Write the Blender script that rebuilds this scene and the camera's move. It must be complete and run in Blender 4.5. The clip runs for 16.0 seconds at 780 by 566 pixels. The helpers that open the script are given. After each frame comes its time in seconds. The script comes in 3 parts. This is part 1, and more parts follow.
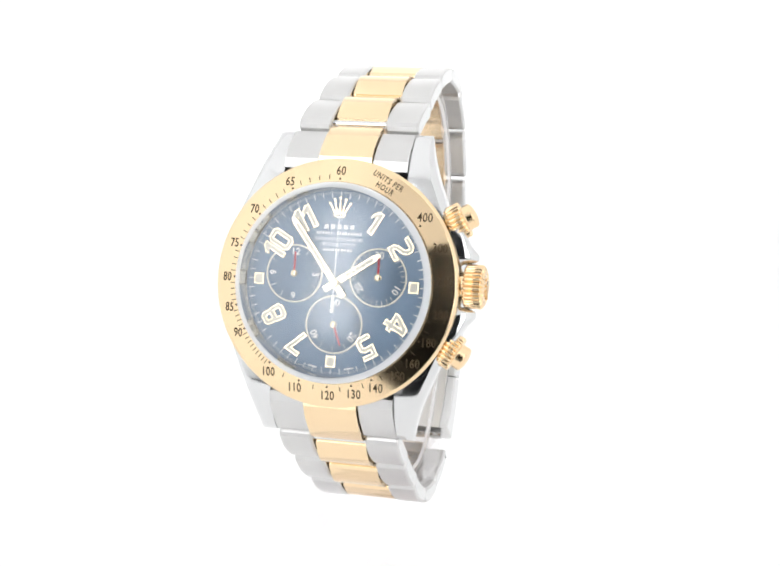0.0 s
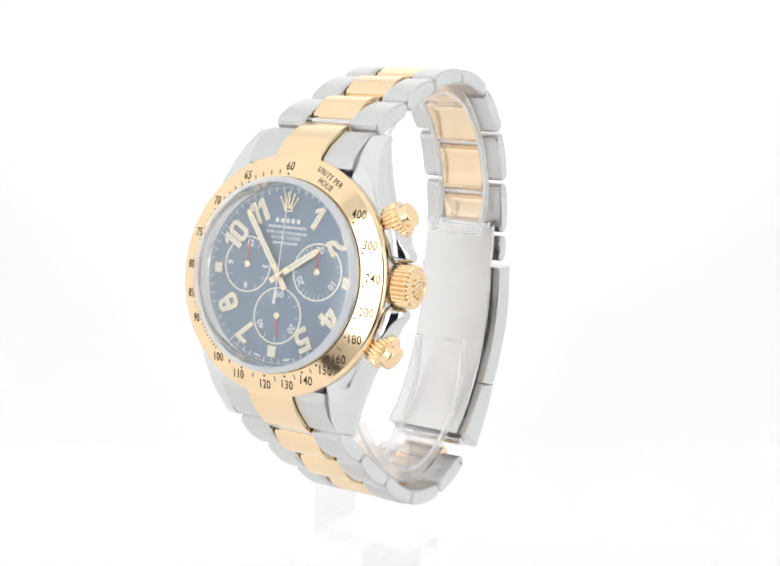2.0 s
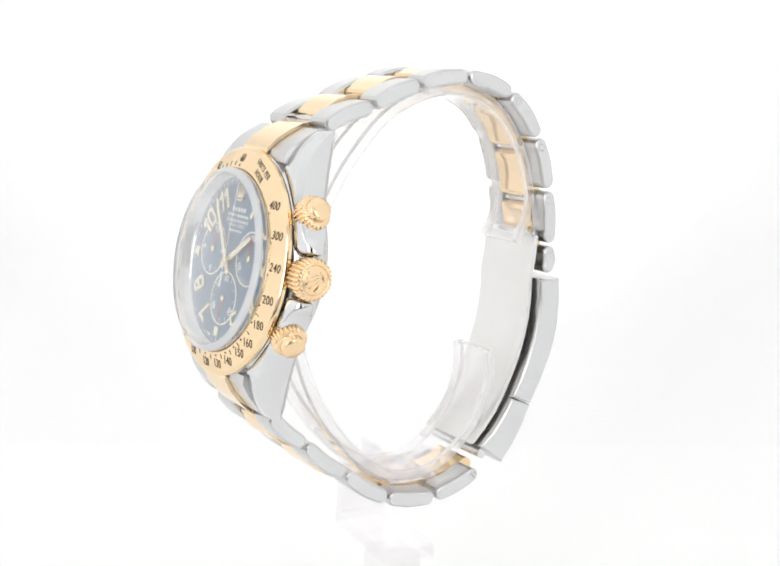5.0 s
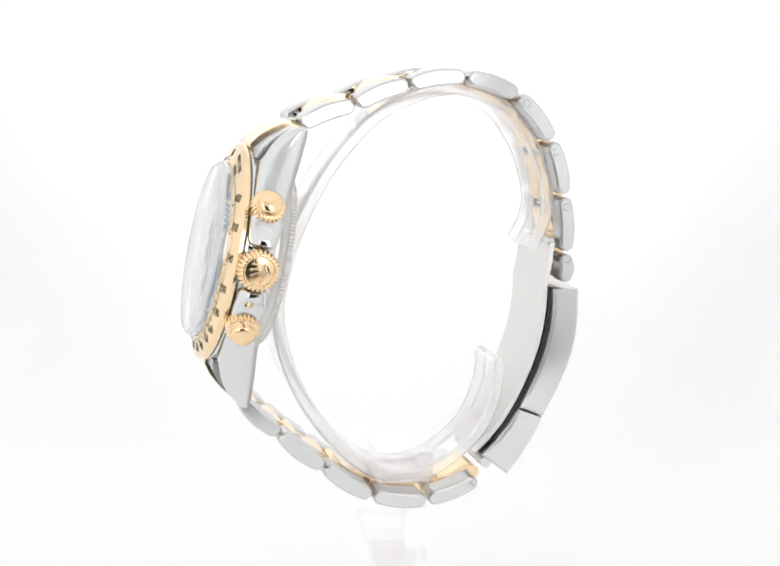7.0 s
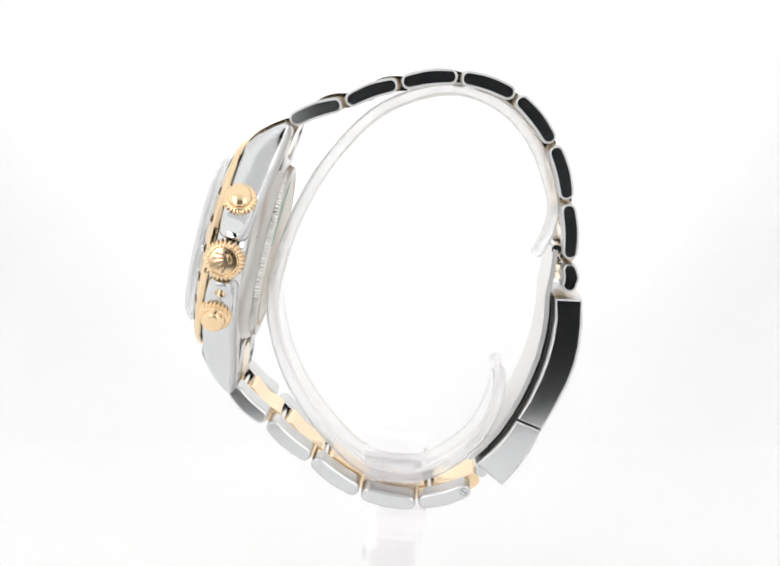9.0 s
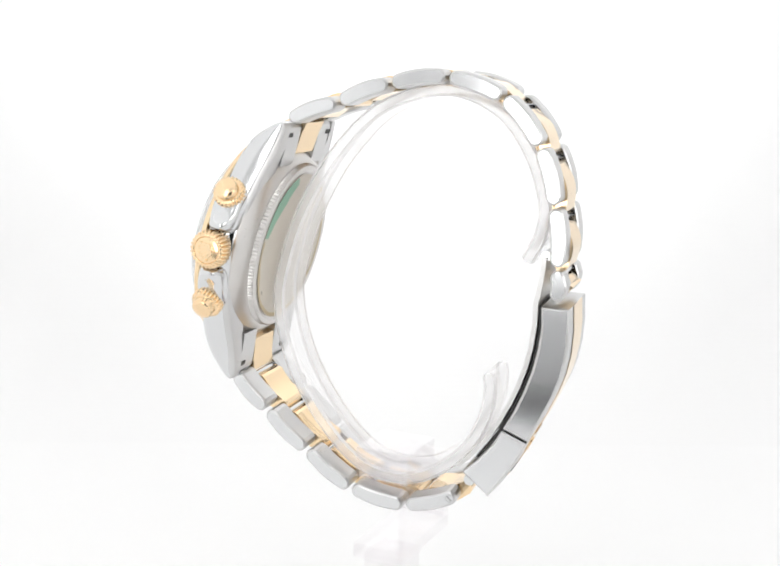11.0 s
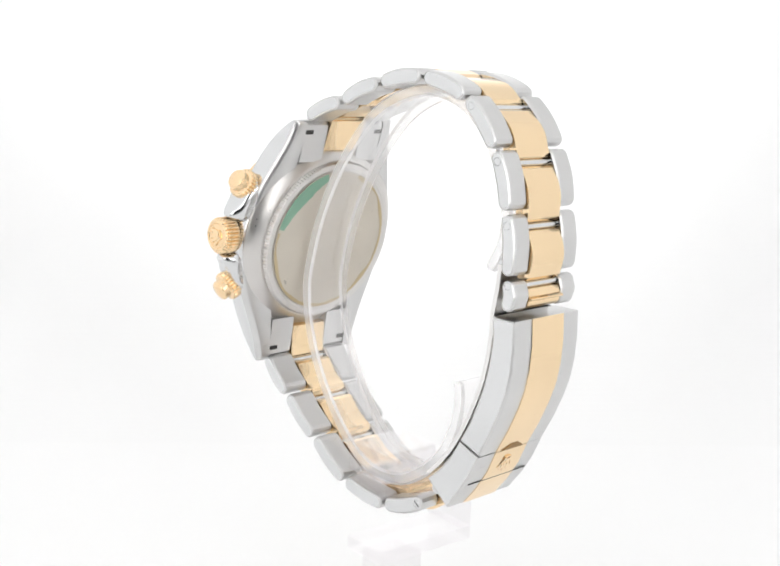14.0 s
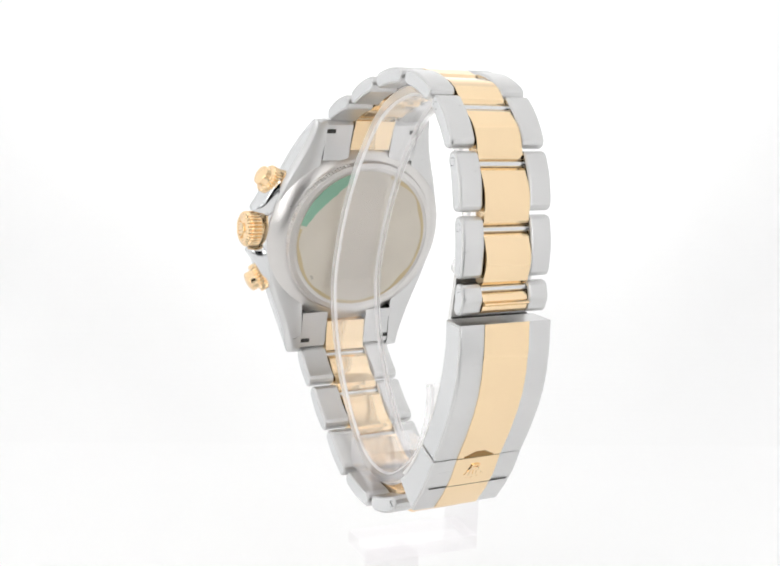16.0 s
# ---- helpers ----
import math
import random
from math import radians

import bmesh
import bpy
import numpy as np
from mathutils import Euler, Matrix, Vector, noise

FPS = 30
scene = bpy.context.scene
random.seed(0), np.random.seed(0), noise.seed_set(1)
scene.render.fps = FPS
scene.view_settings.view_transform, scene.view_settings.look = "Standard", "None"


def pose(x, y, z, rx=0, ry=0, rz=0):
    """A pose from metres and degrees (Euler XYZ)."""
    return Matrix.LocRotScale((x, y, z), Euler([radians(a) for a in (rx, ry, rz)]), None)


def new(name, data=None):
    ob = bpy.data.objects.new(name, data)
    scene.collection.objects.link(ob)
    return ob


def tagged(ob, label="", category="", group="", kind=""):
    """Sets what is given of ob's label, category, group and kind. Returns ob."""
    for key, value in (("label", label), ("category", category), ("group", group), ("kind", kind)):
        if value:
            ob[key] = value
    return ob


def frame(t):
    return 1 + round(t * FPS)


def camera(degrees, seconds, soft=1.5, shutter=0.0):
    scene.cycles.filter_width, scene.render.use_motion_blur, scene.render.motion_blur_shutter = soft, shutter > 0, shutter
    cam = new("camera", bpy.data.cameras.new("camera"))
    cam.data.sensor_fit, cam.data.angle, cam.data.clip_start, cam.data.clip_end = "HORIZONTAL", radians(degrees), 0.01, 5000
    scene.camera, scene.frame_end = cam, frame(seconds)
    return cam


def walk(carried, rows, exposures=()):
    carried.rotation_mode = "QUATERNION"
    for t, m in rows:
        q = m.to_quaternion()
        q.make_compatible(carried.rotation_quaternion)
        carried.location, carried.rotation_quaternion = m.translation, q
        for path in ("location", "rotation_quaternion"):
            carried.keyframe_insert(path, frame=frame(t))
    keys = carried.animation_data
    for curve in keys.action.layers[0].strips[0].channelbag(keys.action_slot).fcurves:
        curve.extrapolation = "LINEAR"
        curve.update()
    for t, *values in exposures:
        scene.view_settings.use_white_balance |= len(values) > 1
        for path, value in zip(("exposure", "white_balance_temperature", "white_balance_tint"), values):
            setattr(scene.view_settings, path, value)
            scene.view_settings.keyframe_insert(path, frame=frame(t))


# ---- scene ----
# A two-tone chronograph on a clear stand turns on its axis inside a white light box.
EYE = (0.0, -0.2102, 0.118)
cam = camera(36.61, 16.0, soft=1.9)
STILL = pose(*EYE, 90 + -11.240, 0, 0.568) @ pose(0, 0, 0, 0, 0, 2.110)
# the picture starts a little overexposed and settles
walk(cam, [(0, STILL), (16, STILL)], exposures=[(0, 0.56), (0.5, 0.47), (1.0, 0.42), (4.0, 0.43), (6.5, 0.39), (16, 0.39)])

# degrees by which the stand has turned, clockwise from above
TURN = [(0, 18.26), (0.5, 22.64), (1.0, 27.02), (1.5, 31.37), (2.0, 35.71), (2.5, 40.05), (3.0, 44.38), (3.5, 48.73), (4.0, 53.09), (6.5, 74.93), (7.0, 79.29), (7.5, 83.65), (8.0, 88.00), (8.5, 92.35), (9.0, 96.69), (11.5, 118.38), (12.0, 122.71), (12.5, 127.03), (13.0, 131.34), (13.5, 135.65), (14.0, 139.94), (14.5, 144.23), (15.0, 148.50), (15.5, 152.76), (16.0, 157.03)]
# the watch's own axes (x to three o'clock, y to twelve, z out of the dial), on the stand
SEAT = Matrix(((0.99346, -0.03648, 0.10824, 7e-05), (0.11327, 0.19295, -0.97465, -0.03388), (0.01467, 0.98053, 0.19582, 0.08241), (0, 0, 0, 1)))
MM = 0.001

# ---- light ----
world = bpy.data.worlds.new("dim_room")
scene.world = world
world.use_nodes = True
world.node_tree.nodes["Background"].inputs[0].default_value = (0.5, 0.52, 0.56, 1)
world.node_tree.nodes["Background"].inputs[1].default_value = 0.02


# ---- materials ----
def material(name, color, rough=0.5, metal=0.0, vary=0.06, bump=0.0, scale=400.0, stretch=(1, 1, 1), **extra):
    m = bpy.data.materials.new(name)
    m.use_nodes = True
    nt = m.node_tree
    b = nt.nodes["Principled BSDF"]
    b.inputs["Metallic"].default_value = metal
    for k, v in extra.items():
        b.inputs[k.replace("_", " ")].default_value = v
    co = nt.nodes.new("ShaderNodeTexCoord")
    mp = nt.nodes.new("ShaderNodeMapping")
    mp.inputs["Scale"].default_value = stretch
    nt.links.new(co.outputs["Object"], mp.inputs[0])
    fine = nt.nodes.new("ShaderNodeTexNoise")
    fine.inputs["Scale"].default_value = scale
    fine.inputs["Detail"].default_value = 4
    nt.links.new(mp.outputs[0], fine.inputs["Vector"])
    broad = nt.nodes.new("ShaderNodeTexNoise")
    broad.inputs["Scale"].default_value = 90
    nt.links.new(co.outputs["Object"], broad.inputs["Vector"])
    mix = nt.nodes.new("ShaderNodeMix")
    mix.data_type = "RGBA"
    mix.inputs[6].default_value = (*[c * (1 - vary) for c in color], 1)
    mix.inputs[7].default_value = (*[min(1, c * (1 + vary)) for c in color], 1)
    nt.links.new(broad.outputs[0], mix.inputs[0])
    nt.links.new(mix.outputs[2], b.inputs["Base Color"])
    mr = nt.nodes.new("ShaderNodeMapRange")
    mr.inputs[3].default_value = max(0.01, rough * 0.8)
    mr.inputs[4].default_value = rough * 1.2
    nt.links.new(fine.outputs[0], mr.inputs[0])
    nt.links.new(mr.outputs[0], b.inputs["Roughness"])
    if bump:
        bp = nt.nodes.new("ShaderNodeBump")
        bp.inputs["Strength"].default_value = bump
        bp.inputs["Distance"].default_value = 0.00002
        nt.links.new(fine.outputs[0], bp.inputs["Height"])
        nt.links.new(bp.outputs[0], b.inputs["Normal"])
    return m


def glowing(name, strength, color=(1, 1, 1)):
    m = bpy.data.materials.new(name)
    m.use_nodes = True
    b = m.node_tree.nodes["Principled BSDF"]
    b.inputs["Base Color"].default_value = (0.8, 0.8, 0.8, 1)
    b.inputs["Roughness"].default_value = 0.9
    b.inputs["Emission Color"].default_value = (*color, 1)
    b.inputs["Emission Strength"].default_value = strength
    return m


def clear(name, base, tint=(1, 1, 1), rough=0.0, power=4):
    """A clear pane without bending: see-through, with the gloss of its surface."""
    m = bpy.data.materials.new(name)
    m.use_nodes = True
    nt = m.node_tree
    nt.nodes.clear()
    out = nt.nodes.new("ShaderNodeOutputMaterial")
    see = nt.nodes.new("ShaderNodeBsdfTransparent")
    see.inputs[0].default_value = (*tint, 1)
    gloss = nt.nodes.new("ShaderNodeBsdfGlossy")
    gloss.inputs["Roughness"].default_value = rough
    gloss.inputs["Color"].default_value = (1, 1, 1, 1)
    # gloss that grows towards the edge, alike from both sides
    lw = nt.nodes.new("ShaderNodeLayerWeight")
    lw.inputs[0].default_value = 0.5
    pw = nt.nodes.new("ShaderNodeMath")
    pw.operation = "POWER"
    pw.inputs[1].default_value = power
    fr = nt.nodes.new("ShaderNodeMath")
    fr.operation = "MULTIPLY_ADD"
    fr.inputs[1].default_value, fr.inputs[2].default_value = 1 - base, base
    nt.links.new(lw.outputs["Facing"], pw.inputs[0])
    nt.links.new(pw.outputs[0], fr.inputs[0])
    mix = nt.nodes.new("ShaderNodeMixShader")
    nt.links.new(fr.outputs[0], mix.inputs[0])
    nt.links.new(see.outputs[0], mix.inputs[1])
    nt.links.new(gloss.outputs[0], mix.inputs[2])
    nt.links.new(mix.outputs[0], out.inputs[0])
    return m


STEEL = material("polished_steel", (0.70, 0.705, 0.71), 0.12, 1.0, 0.03)
BRUSHED = material("brushed_steel", (0.64, 0.637, 0.633), 0.3, 1.0, 0.05, 0.25, 900, (0.25, 6, 6))
BRUSHED_BACK = material("turned_steel", (0.66, 0.64, 0.62), 0.3, 1.0, 0.06, 0.1, 1500)
# steel colour made lighter to brighten the blade inside the clasp
LIGHTENED_STEEL = material("lightened_blade_steel", (0.8, 0.79, 0.775), 0.36, 1.0, 0.04, 0.15, 900, (6, 0.25, 6))
GOLD = material("polished_gold", (0.9, 0.695, 0.445), 0.1, 1.0, 0.03)
GOLD_SATIN = material("satin_gold", (0.92, 0.69, 0.43), 0.2, 1.0, 0.04, 0.1, 900, (6, 0.25, 6))
DIAL = material("blue_dial", (0.138, 0.208, 0.30), 0.35, 0.35, 0.05, 0.0, 1200)
CREAM = material("cream_lume", (0.82, 0.79, 0.68), 0.6, 0.0, 0.03)
PALE_GOLD = material("pale_gold_edge", (0.85, 0.74, 0.52), 0.2, 1.0, 0.03)
WHITE = material("white_print", (0.8, 0.8, 0.78), 0.6)
RED = material("red_lacquer", (0.55, 0.03, 0.04), 0.4)
BLACK = material("black_infill", (0.06, 0.04, 0.02), 0.7, Specular_IOR_Level=0.15)
BROWN = material("shaded_gold", (0.30, 0.17, 0.05), 0.4, 0.6)
# dark colour that stands in for the shade in gaps and slots
SHADE = material("painted_gap_shade", (0.03, 0.028, 0.026), 0.5)
GREEN = material("green_film", (0.24, 0.44, 0.32), 0.4, 0.0, 0.15)
FILM = material("milky_film", (0.62, 0.57, 0.49), 0.3, 0.25, 0.1, 0.2, 260)
TARNISH = material("yellowed_edge", (0.56, 0.46, 0.28), 0.45, 0.1, 0.1)
CRYSTAL = clear("sapphire_crystal", 0.15, (1, 1, 1), 0.24, 2.6)
ACRYLIC = clear("clear_acrylic", 0.09, (0.997, 0.993, 0.994), 0.06)
# same clear acrylic, tinted greyer so that the post shows on white
ACRYLIC_POST = clear("greyed_acrylic", 0.1, (0.962, 0.955, 0.96), 0.1)
# white put into edges and sides for the light clear acrylic catches
EDGE_WHITE = material("whitened_acrylic_edge", (0.93, 0.92, 0.92), 0.35, 0.0, 0.02, Alpha=0.78)
SIDE_WHITE = material("whitened_acrylic_side", (0.96, 0.95, 0.955), 0.25, 0.0, 0.02, Alpha=0.32)
# milky white in place of the reflection along the crystal's bevel
BEVEL_GLEAM = material("painted_bevel_gleam", (0.93, 0.94, 0.95), 0.2, 0.0, 0.02, Alpha=0.55)
# added glow: the box's walls, ceiling and sheet light the watch themselves
WALL = glowing("glowing_box_wall", 0.17)
# left wall made to glow more, to brighten the reflections in the dial
SIDE = glowing("brightened_side_wall", 0.23)
CEIL = glowing("glowing_ceiling", 0.25)
FLOOR = glowing("glowing_backdrop_sheet", 0.25)
SHEET = glowing("glowing_floor_sheet", 0.138)


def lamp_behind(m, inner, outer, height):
    """The sheet's own glow is set to fade outwards; no lamp stands behind it."""
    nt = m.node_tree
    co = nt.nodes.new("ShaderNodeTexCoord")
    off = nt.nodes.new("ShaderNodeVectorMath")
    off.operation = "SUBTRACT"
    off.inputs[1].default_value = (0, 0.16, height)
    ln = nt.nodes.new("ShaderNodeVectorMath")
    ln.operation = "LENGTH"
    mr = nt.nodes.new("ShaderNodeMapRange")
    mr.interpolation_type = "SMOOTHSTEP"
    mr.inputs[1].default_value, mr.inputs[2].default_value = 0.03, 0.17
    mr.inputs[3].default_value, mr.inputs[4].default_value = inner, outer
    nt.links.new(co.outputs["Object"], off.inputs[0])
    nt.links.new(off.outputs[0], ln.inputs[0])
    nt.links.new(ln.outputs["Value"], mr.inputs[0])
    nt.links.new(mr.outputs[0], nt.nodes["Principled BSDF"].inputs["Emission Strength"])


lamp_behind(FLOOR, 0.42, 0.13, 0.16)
TABLE = material("dark_table", (0.04, 0.04, 0.042), 0.6)
STRIP_GLOW = glowing("unseen_light_strip", 1.9)
STRIP_GLOW_DIM = glowing("dimmer_unseen_strip", 1.6)
FRONT_WALL = material("unseen_front_wall", (0.8, 0.8, 0.8), 0.8, 0, 0.03)


LEANS = [False]     # the bracelet and the ring hang a little askew to the case


# ---- mesh helpers (millimetres in the watch's axes) ----
def part(name, bm, mats, parent, label="", smooth=35):
    """Links a bmesh, in millimetres, as one mesh under a thing or a part."""
    if LEANS[0]:
        for v in bm.verts:
            v.co.x += 0.2 + 0.033 * max(0, -v.co.z - 8)
    bmesh.ops.recalc_face_normals(bm, faces=bm.faces)
    bmesh.ops.scale(bm, vec=(MM, MM, MM), verts=bm.verts)
    me = bpy.data.meshes.new(name)
    if smooth:
        for f in bm.faces:
            f.smooth = True
        for e in bm.edges:
            if len(e.link_faces) == 2 and e.calc_face_angle(0) > radians(smooth):
                e.smooth = False
    bm.to_mesh(me)
    bm.free()
    for m in (mats if isinstance(mats, (list, tuple)) else [mats]):
        me.materials.append(m)
    ob = new(name, me)
    ob.parent = parent
    if parent is not None and parent.parent is None and parent.type == "EMPTY":
        ob.matrix_basis = SEAT
    if label:
        ob["label"] = label
    return ob


def lathe(profile, steps=128, axis=None, flute=None):
    """A turned solid: (r, h) pairs round z, or round the frame axis. flute: (first, last, count, depth)."""
    bm = bmesh.new()
    rings = []
    for k, (r, h) in enumerate(profile):
        if r < 1e-6:
            rings.append([bm.verts.new((0, 0, h))])
            continue
        ring = []
        for i in range(steps):
            a = 2 * math.pi * i / steps
            rr = r
            if flute and flute[0] <= k <= flute[1]:
                rr = r - flute[3] * (0.5 + 0.5 * math.cos(a * flute[2])) ** flute[4]
            ring.append(bm.verts.new((rr * math.cos(a), rr * math.sin(a), h)))
        rings.append(ring)
    for a, b in zip(rings, rings[1:]):
        for i in range(steps):
            j = (i + 1) % steps
            if len(a) == 1 and len(b) == 1:
                continue
            if len(a) == 1:
                bm.faces.new((a[0], b[i], b[j]))
            elif len(b) == 1:
                bm.faces.new((a[i], a[j], b[0]))
            else:
                bm.faces.new((a[i], a[j], b[j], b[i]))
    if axis is not None:
        bmesh.ops.transform(bm, matrix=axis, verts=bm.verts)
    return bm


def loft(sections, caps=True):
    """Joins closed loops of equally many points."""
    bm = bmesh.new()
    loops = [[bm.verts.new(p) for p in s] for s in sections]
    n = len(loops[0])
    for a, b in zip(loops, loops[1:]):
        for i in range(n):
            j = (i + 1) % n
            bm.faces.new((a[i], a[j], b[j], b[i]))
    if caps:
        bm.faces.new(loops[0])
        bm.faces.new(loops[-1][::-1])
    return bm


def rounded(bm, width, segments=2, angle=30):
    sharp = [e for e in bm.edges if len(e.link_faces) == 2 and e.calc_face_angle(0) > radians(angle)]
    bmesh.ops.bevel(bm, geom=sharp, offset=width, segments=segments, profile=0.6, affect="EDGES", clamp_overlap=True)
    return bm


def plate(outline, x0, x1, bevel=0.25, segments=2):
    """A side outline of (y, z) pairs, drawn out from x0 to x1."""
    bm = loft([[(x0, y, z) for y, z in outline], [(x1, y, z) for y, z in outline]])
    return rounded(bm, bevel, segments, 50) if bevel else bm


def inset(outline, d):
    """The same closed outline, drawn in by d."""
    n = len(outline)
    turn = sum(outline[k][0] * outline[(k + 1) % n][1] - outline[(k + 1) % n][0] * outline[k][1] for k in range(n))
    out = []
    for k in range(n):
        (ax, ay), (x, y), (bx, by) = outline[k - 1], outline[k], outline[(k + 1) % n]
        t = Vector((bx - ax, by - ay)).normalized() * d * (1 if turn > 0 else -1)
        out.append((x - t.y, y + t.x))
    return out


def chamfered(outline, x0, x1, cut=0.4):
    """A side outline drawn out from x0 to x1, with a bright chamfer round both ends."""
    s = 1 if x1 > x0 else -1
    soft = inset(outline, cut * 0.3)
    small = inset(outline, cut)
    ends = [(x0, small), (x0 + s * cut * 0.35, soft), (x0 + s * cut, outline), (x1 - s * cut, outline), (x1 - s * cut * 0.35, soft), (x1, small)]
    return loft([[(x, y, z) for y, z in o] for x, o in ends])


def by_side(bm, limit=0.8):
    """Gives the faces that look along x the second material."""
    bmesh.ops.recalc_face_normals(bm, faces=bm.faces)
    for f in bm.faces:
        f.normal_update()
        if abs(f.normal.x) > limit:
            f.material_index = 1
    return bm


def edged(bm):
    """Gives the narrow bevelled edges of a clear piece the second material."""
    bmesh.ops.recalc_face_normals(bm, faces=bm.faces)
    for f in bm.faces:
        f.normal_update()
        if max(abs(c) for c in f.normal) < 0.96:
            f.material_index = 1
    return bm


def box(x0, x1, y0, y1, z0, z1, bevel=0.0, segments=2):
    bm = loft([[(x0, y0, z), (x1, y0, z), (x1, y1, z), (x0, y1, z)] for z in (z0, z1)])
    return rounded(bm, bevel, segments) if bevel else bm


def join(*parts):
    bm = bmesh.new()
    for p in parts:
        me = bpy.data.meshes.new("piece")
        p.to_mesh(me)
        p.free()
        bm.from_mesh(me)
        bpy.data.meshes.remove(me)
    return bm


def flat(points, z, thick):
    """A flat plate from an (x, y) outline."""
    return loft([[(x, y, z) for x, y in points], [(x, y, z + thick) for x, y in points]])


def lettering(text, size, x=0, y=0, turn=0, z=0.0, thick=0.04, bold=0.0, spacing=1.0, squeeze=1.0):
    """The built-in font as a bmesh, centred at x, y and turned by degrees in the dial's plane."""
    cu = bpy.data.curves.new("letters", "FONT")
    cu.body, cu.size, cu.extrude, cu.offset = text, size, thick / 2, bold
    cu.align_x, cu.align_y, cu.space_character = "CENTER", "CENTER", spacing
    cu.resolution_u = 4
    ob = bpy.data.objects.new("letters", cu)
    scene.collection.objects.link(ob)
    deps = bpy.context.evaluated_depsgraph_get()
    me = bpy.data.meshes.new_from_object(ob.evaluated_get(deps))
    bm = bmesh.new()
    bm.from_mesh(me)
    bpy.data.objects.remove(ob)
    bpy.data.curves.remove(cu)
    bpy.data.meshes.remove(me)
    ys = [v.co.y for v in bm.verts]
    mid = (max(ys) + min(ys)) / 2
    for v in bm.verts:
        v.co.x *= squeeze
        v.co.y -= mid
    bmesh.ops.transform(bm, matrix=pose(x, y, z, 0, 0, turn), verts=bm.verts)
    return bm


def polar(r, clock):
    """x, y at the radius r and at that many degrees clockwise from twelve."""
    return r * math.sin(radians(clock)), r * math.cos(radians(clock))


def tick(r0, r1, clock, width, z, thick=0.03, cx=0.0, cy=0.0):
    bm = box(-width / 2, width / 2, r0, r1, z, z + thick)
    bmesh.ops.transform(bm, matrix=pose(cx, cy, 0, 0, 0, -clock), verts=bm.verts)
    return bm


def many(pieces):
    """Joins many small bmeshes quickly."""
    verts, faces = [], []
    for p in pieces:
        base = len(verts)
        p.verts.index_update()
        verts += [tuple(v.co) for v in p.verts]
        faces += [[base + v.index for v in f.verts] for f in p.faces]
        p.free()
    me = bpy.data.meshes.new("pieces")
    me.from_pydata(verts, [], faces)
    bm = bmesh.new()
    bm.from_mesh(me)
    bpy.data.meshes.remove(me)
    return bm


def smooth_path(pts, steps=6):
    out = []
    n = len(pts)
    for k in range(n - 1):
        p0, p1, p2, p3 = [Vector(pts[max(0, min(n - 1, k + j))]) for j in (-1, 0, 1, 2)]
        for i in range(steps):
            t = i / steps
            out.append(0.5 * ((2 * p1) + (p2 - p0) * t + (2 * p0 - 5 * p1 + 4 * p2 - p3) * t * t + (3 * p1 - p0 - 3 * p2 + p3) * t ** 3))
    out.append(Vector(pts[-1]))
    return out


def stroke(points, width, z, thick, closed=False):
    """A flat bent bar of one width along (x, y) points, with mitred corners."""
    n = len(points)
    pts = [Vector(p) for p in points]
    secs = []
    for k, p in enumerate(pts):
        a = pts[k - 1] if closed or k else p
        b = pts[(k + 1) % n] if closed or k < n - 1 else p
        d0 = (p - a).normalized() if (p - a).length else (b - p).normalized()
        d1 = (b - p).normalized() if (b - p).length else d0
        t = (d0 + d1).normalized()
        m = Vector((-t.y, t.x)) * (width / 2 / max(0.5, t.dot(d1)))
        e = Vector((0, 0))
        if not closed and k in (0, n - 1):
            e = t * (width / 2) * (-1 if k == 0 else 1)
        l, r = p + m + e, p - m + e
        secs.append([(l.x, l.y, z), (r.x, r.y, z), (r.x, r.y, z + thick), (l.x, l.y, z + thick)])
    return loft(secs + secs[:1], False) if closed else loft(secs)


def crown_mark(size, z, thick):
    """A plain five-pointed mark: rays with round tips over an oval foot."""
    k = size
    pieces = [stroke([(0.72 * k * math.cos(a * 0.524), -1.05 * k + 0.24 * k * math.sin(a * 0.524)) for a in range(12)], 0.2 * k, z, thick, True)]
    for x0, x1, y1 in ((-0.62, -1.4, 0.5), (-0.33, -0.78, 1.05), (0, 0, 1.3), (0.33, 0.78, 1.05), (0.62, 1.4, 0.5)):
        ray = [(x0 * k - 0.17 * k, -0.8 * k), (x0 * k + 0.17 * k, -0.8 * k), (x1 * k + 0.07 * k, y1 * k), (x1 * k - 0.07 * k, y1 * k)]
        pieces.append(flat(ray, z, thick * 0.95))
        pieces.append(flat([(x1 * k + 0.18 * k * math.cos(a * 0.785), y1 * k + 0.18 * k * math.sin(a * 0.785)) for a in range(8)], z, thick))
    return many(pieces)


# ---- the light box ----
BOX = pose(0, 0, 0, 0, -2.1, 0)     # it stands a little askew to the turntable


def slab(name, x0, x1, y0, y1, z0, z1, mat):
    bm = loft([[(x0, y0, z), (x1, y0, z), (x1, y1, z), (x0, y1, z)] for z in (z0, z1)])
    me = bpy.data.meshes.new(name)
    bmesh.ops.recalc_face_normals(bm, faces=bm.faces)
    bm.to_mesh(me)
    bm.free()
    me.materials.append(mat)
    ob = new(name, me)
    ob.matrix_world = BOX
    return tagged(ob, kind="structure")


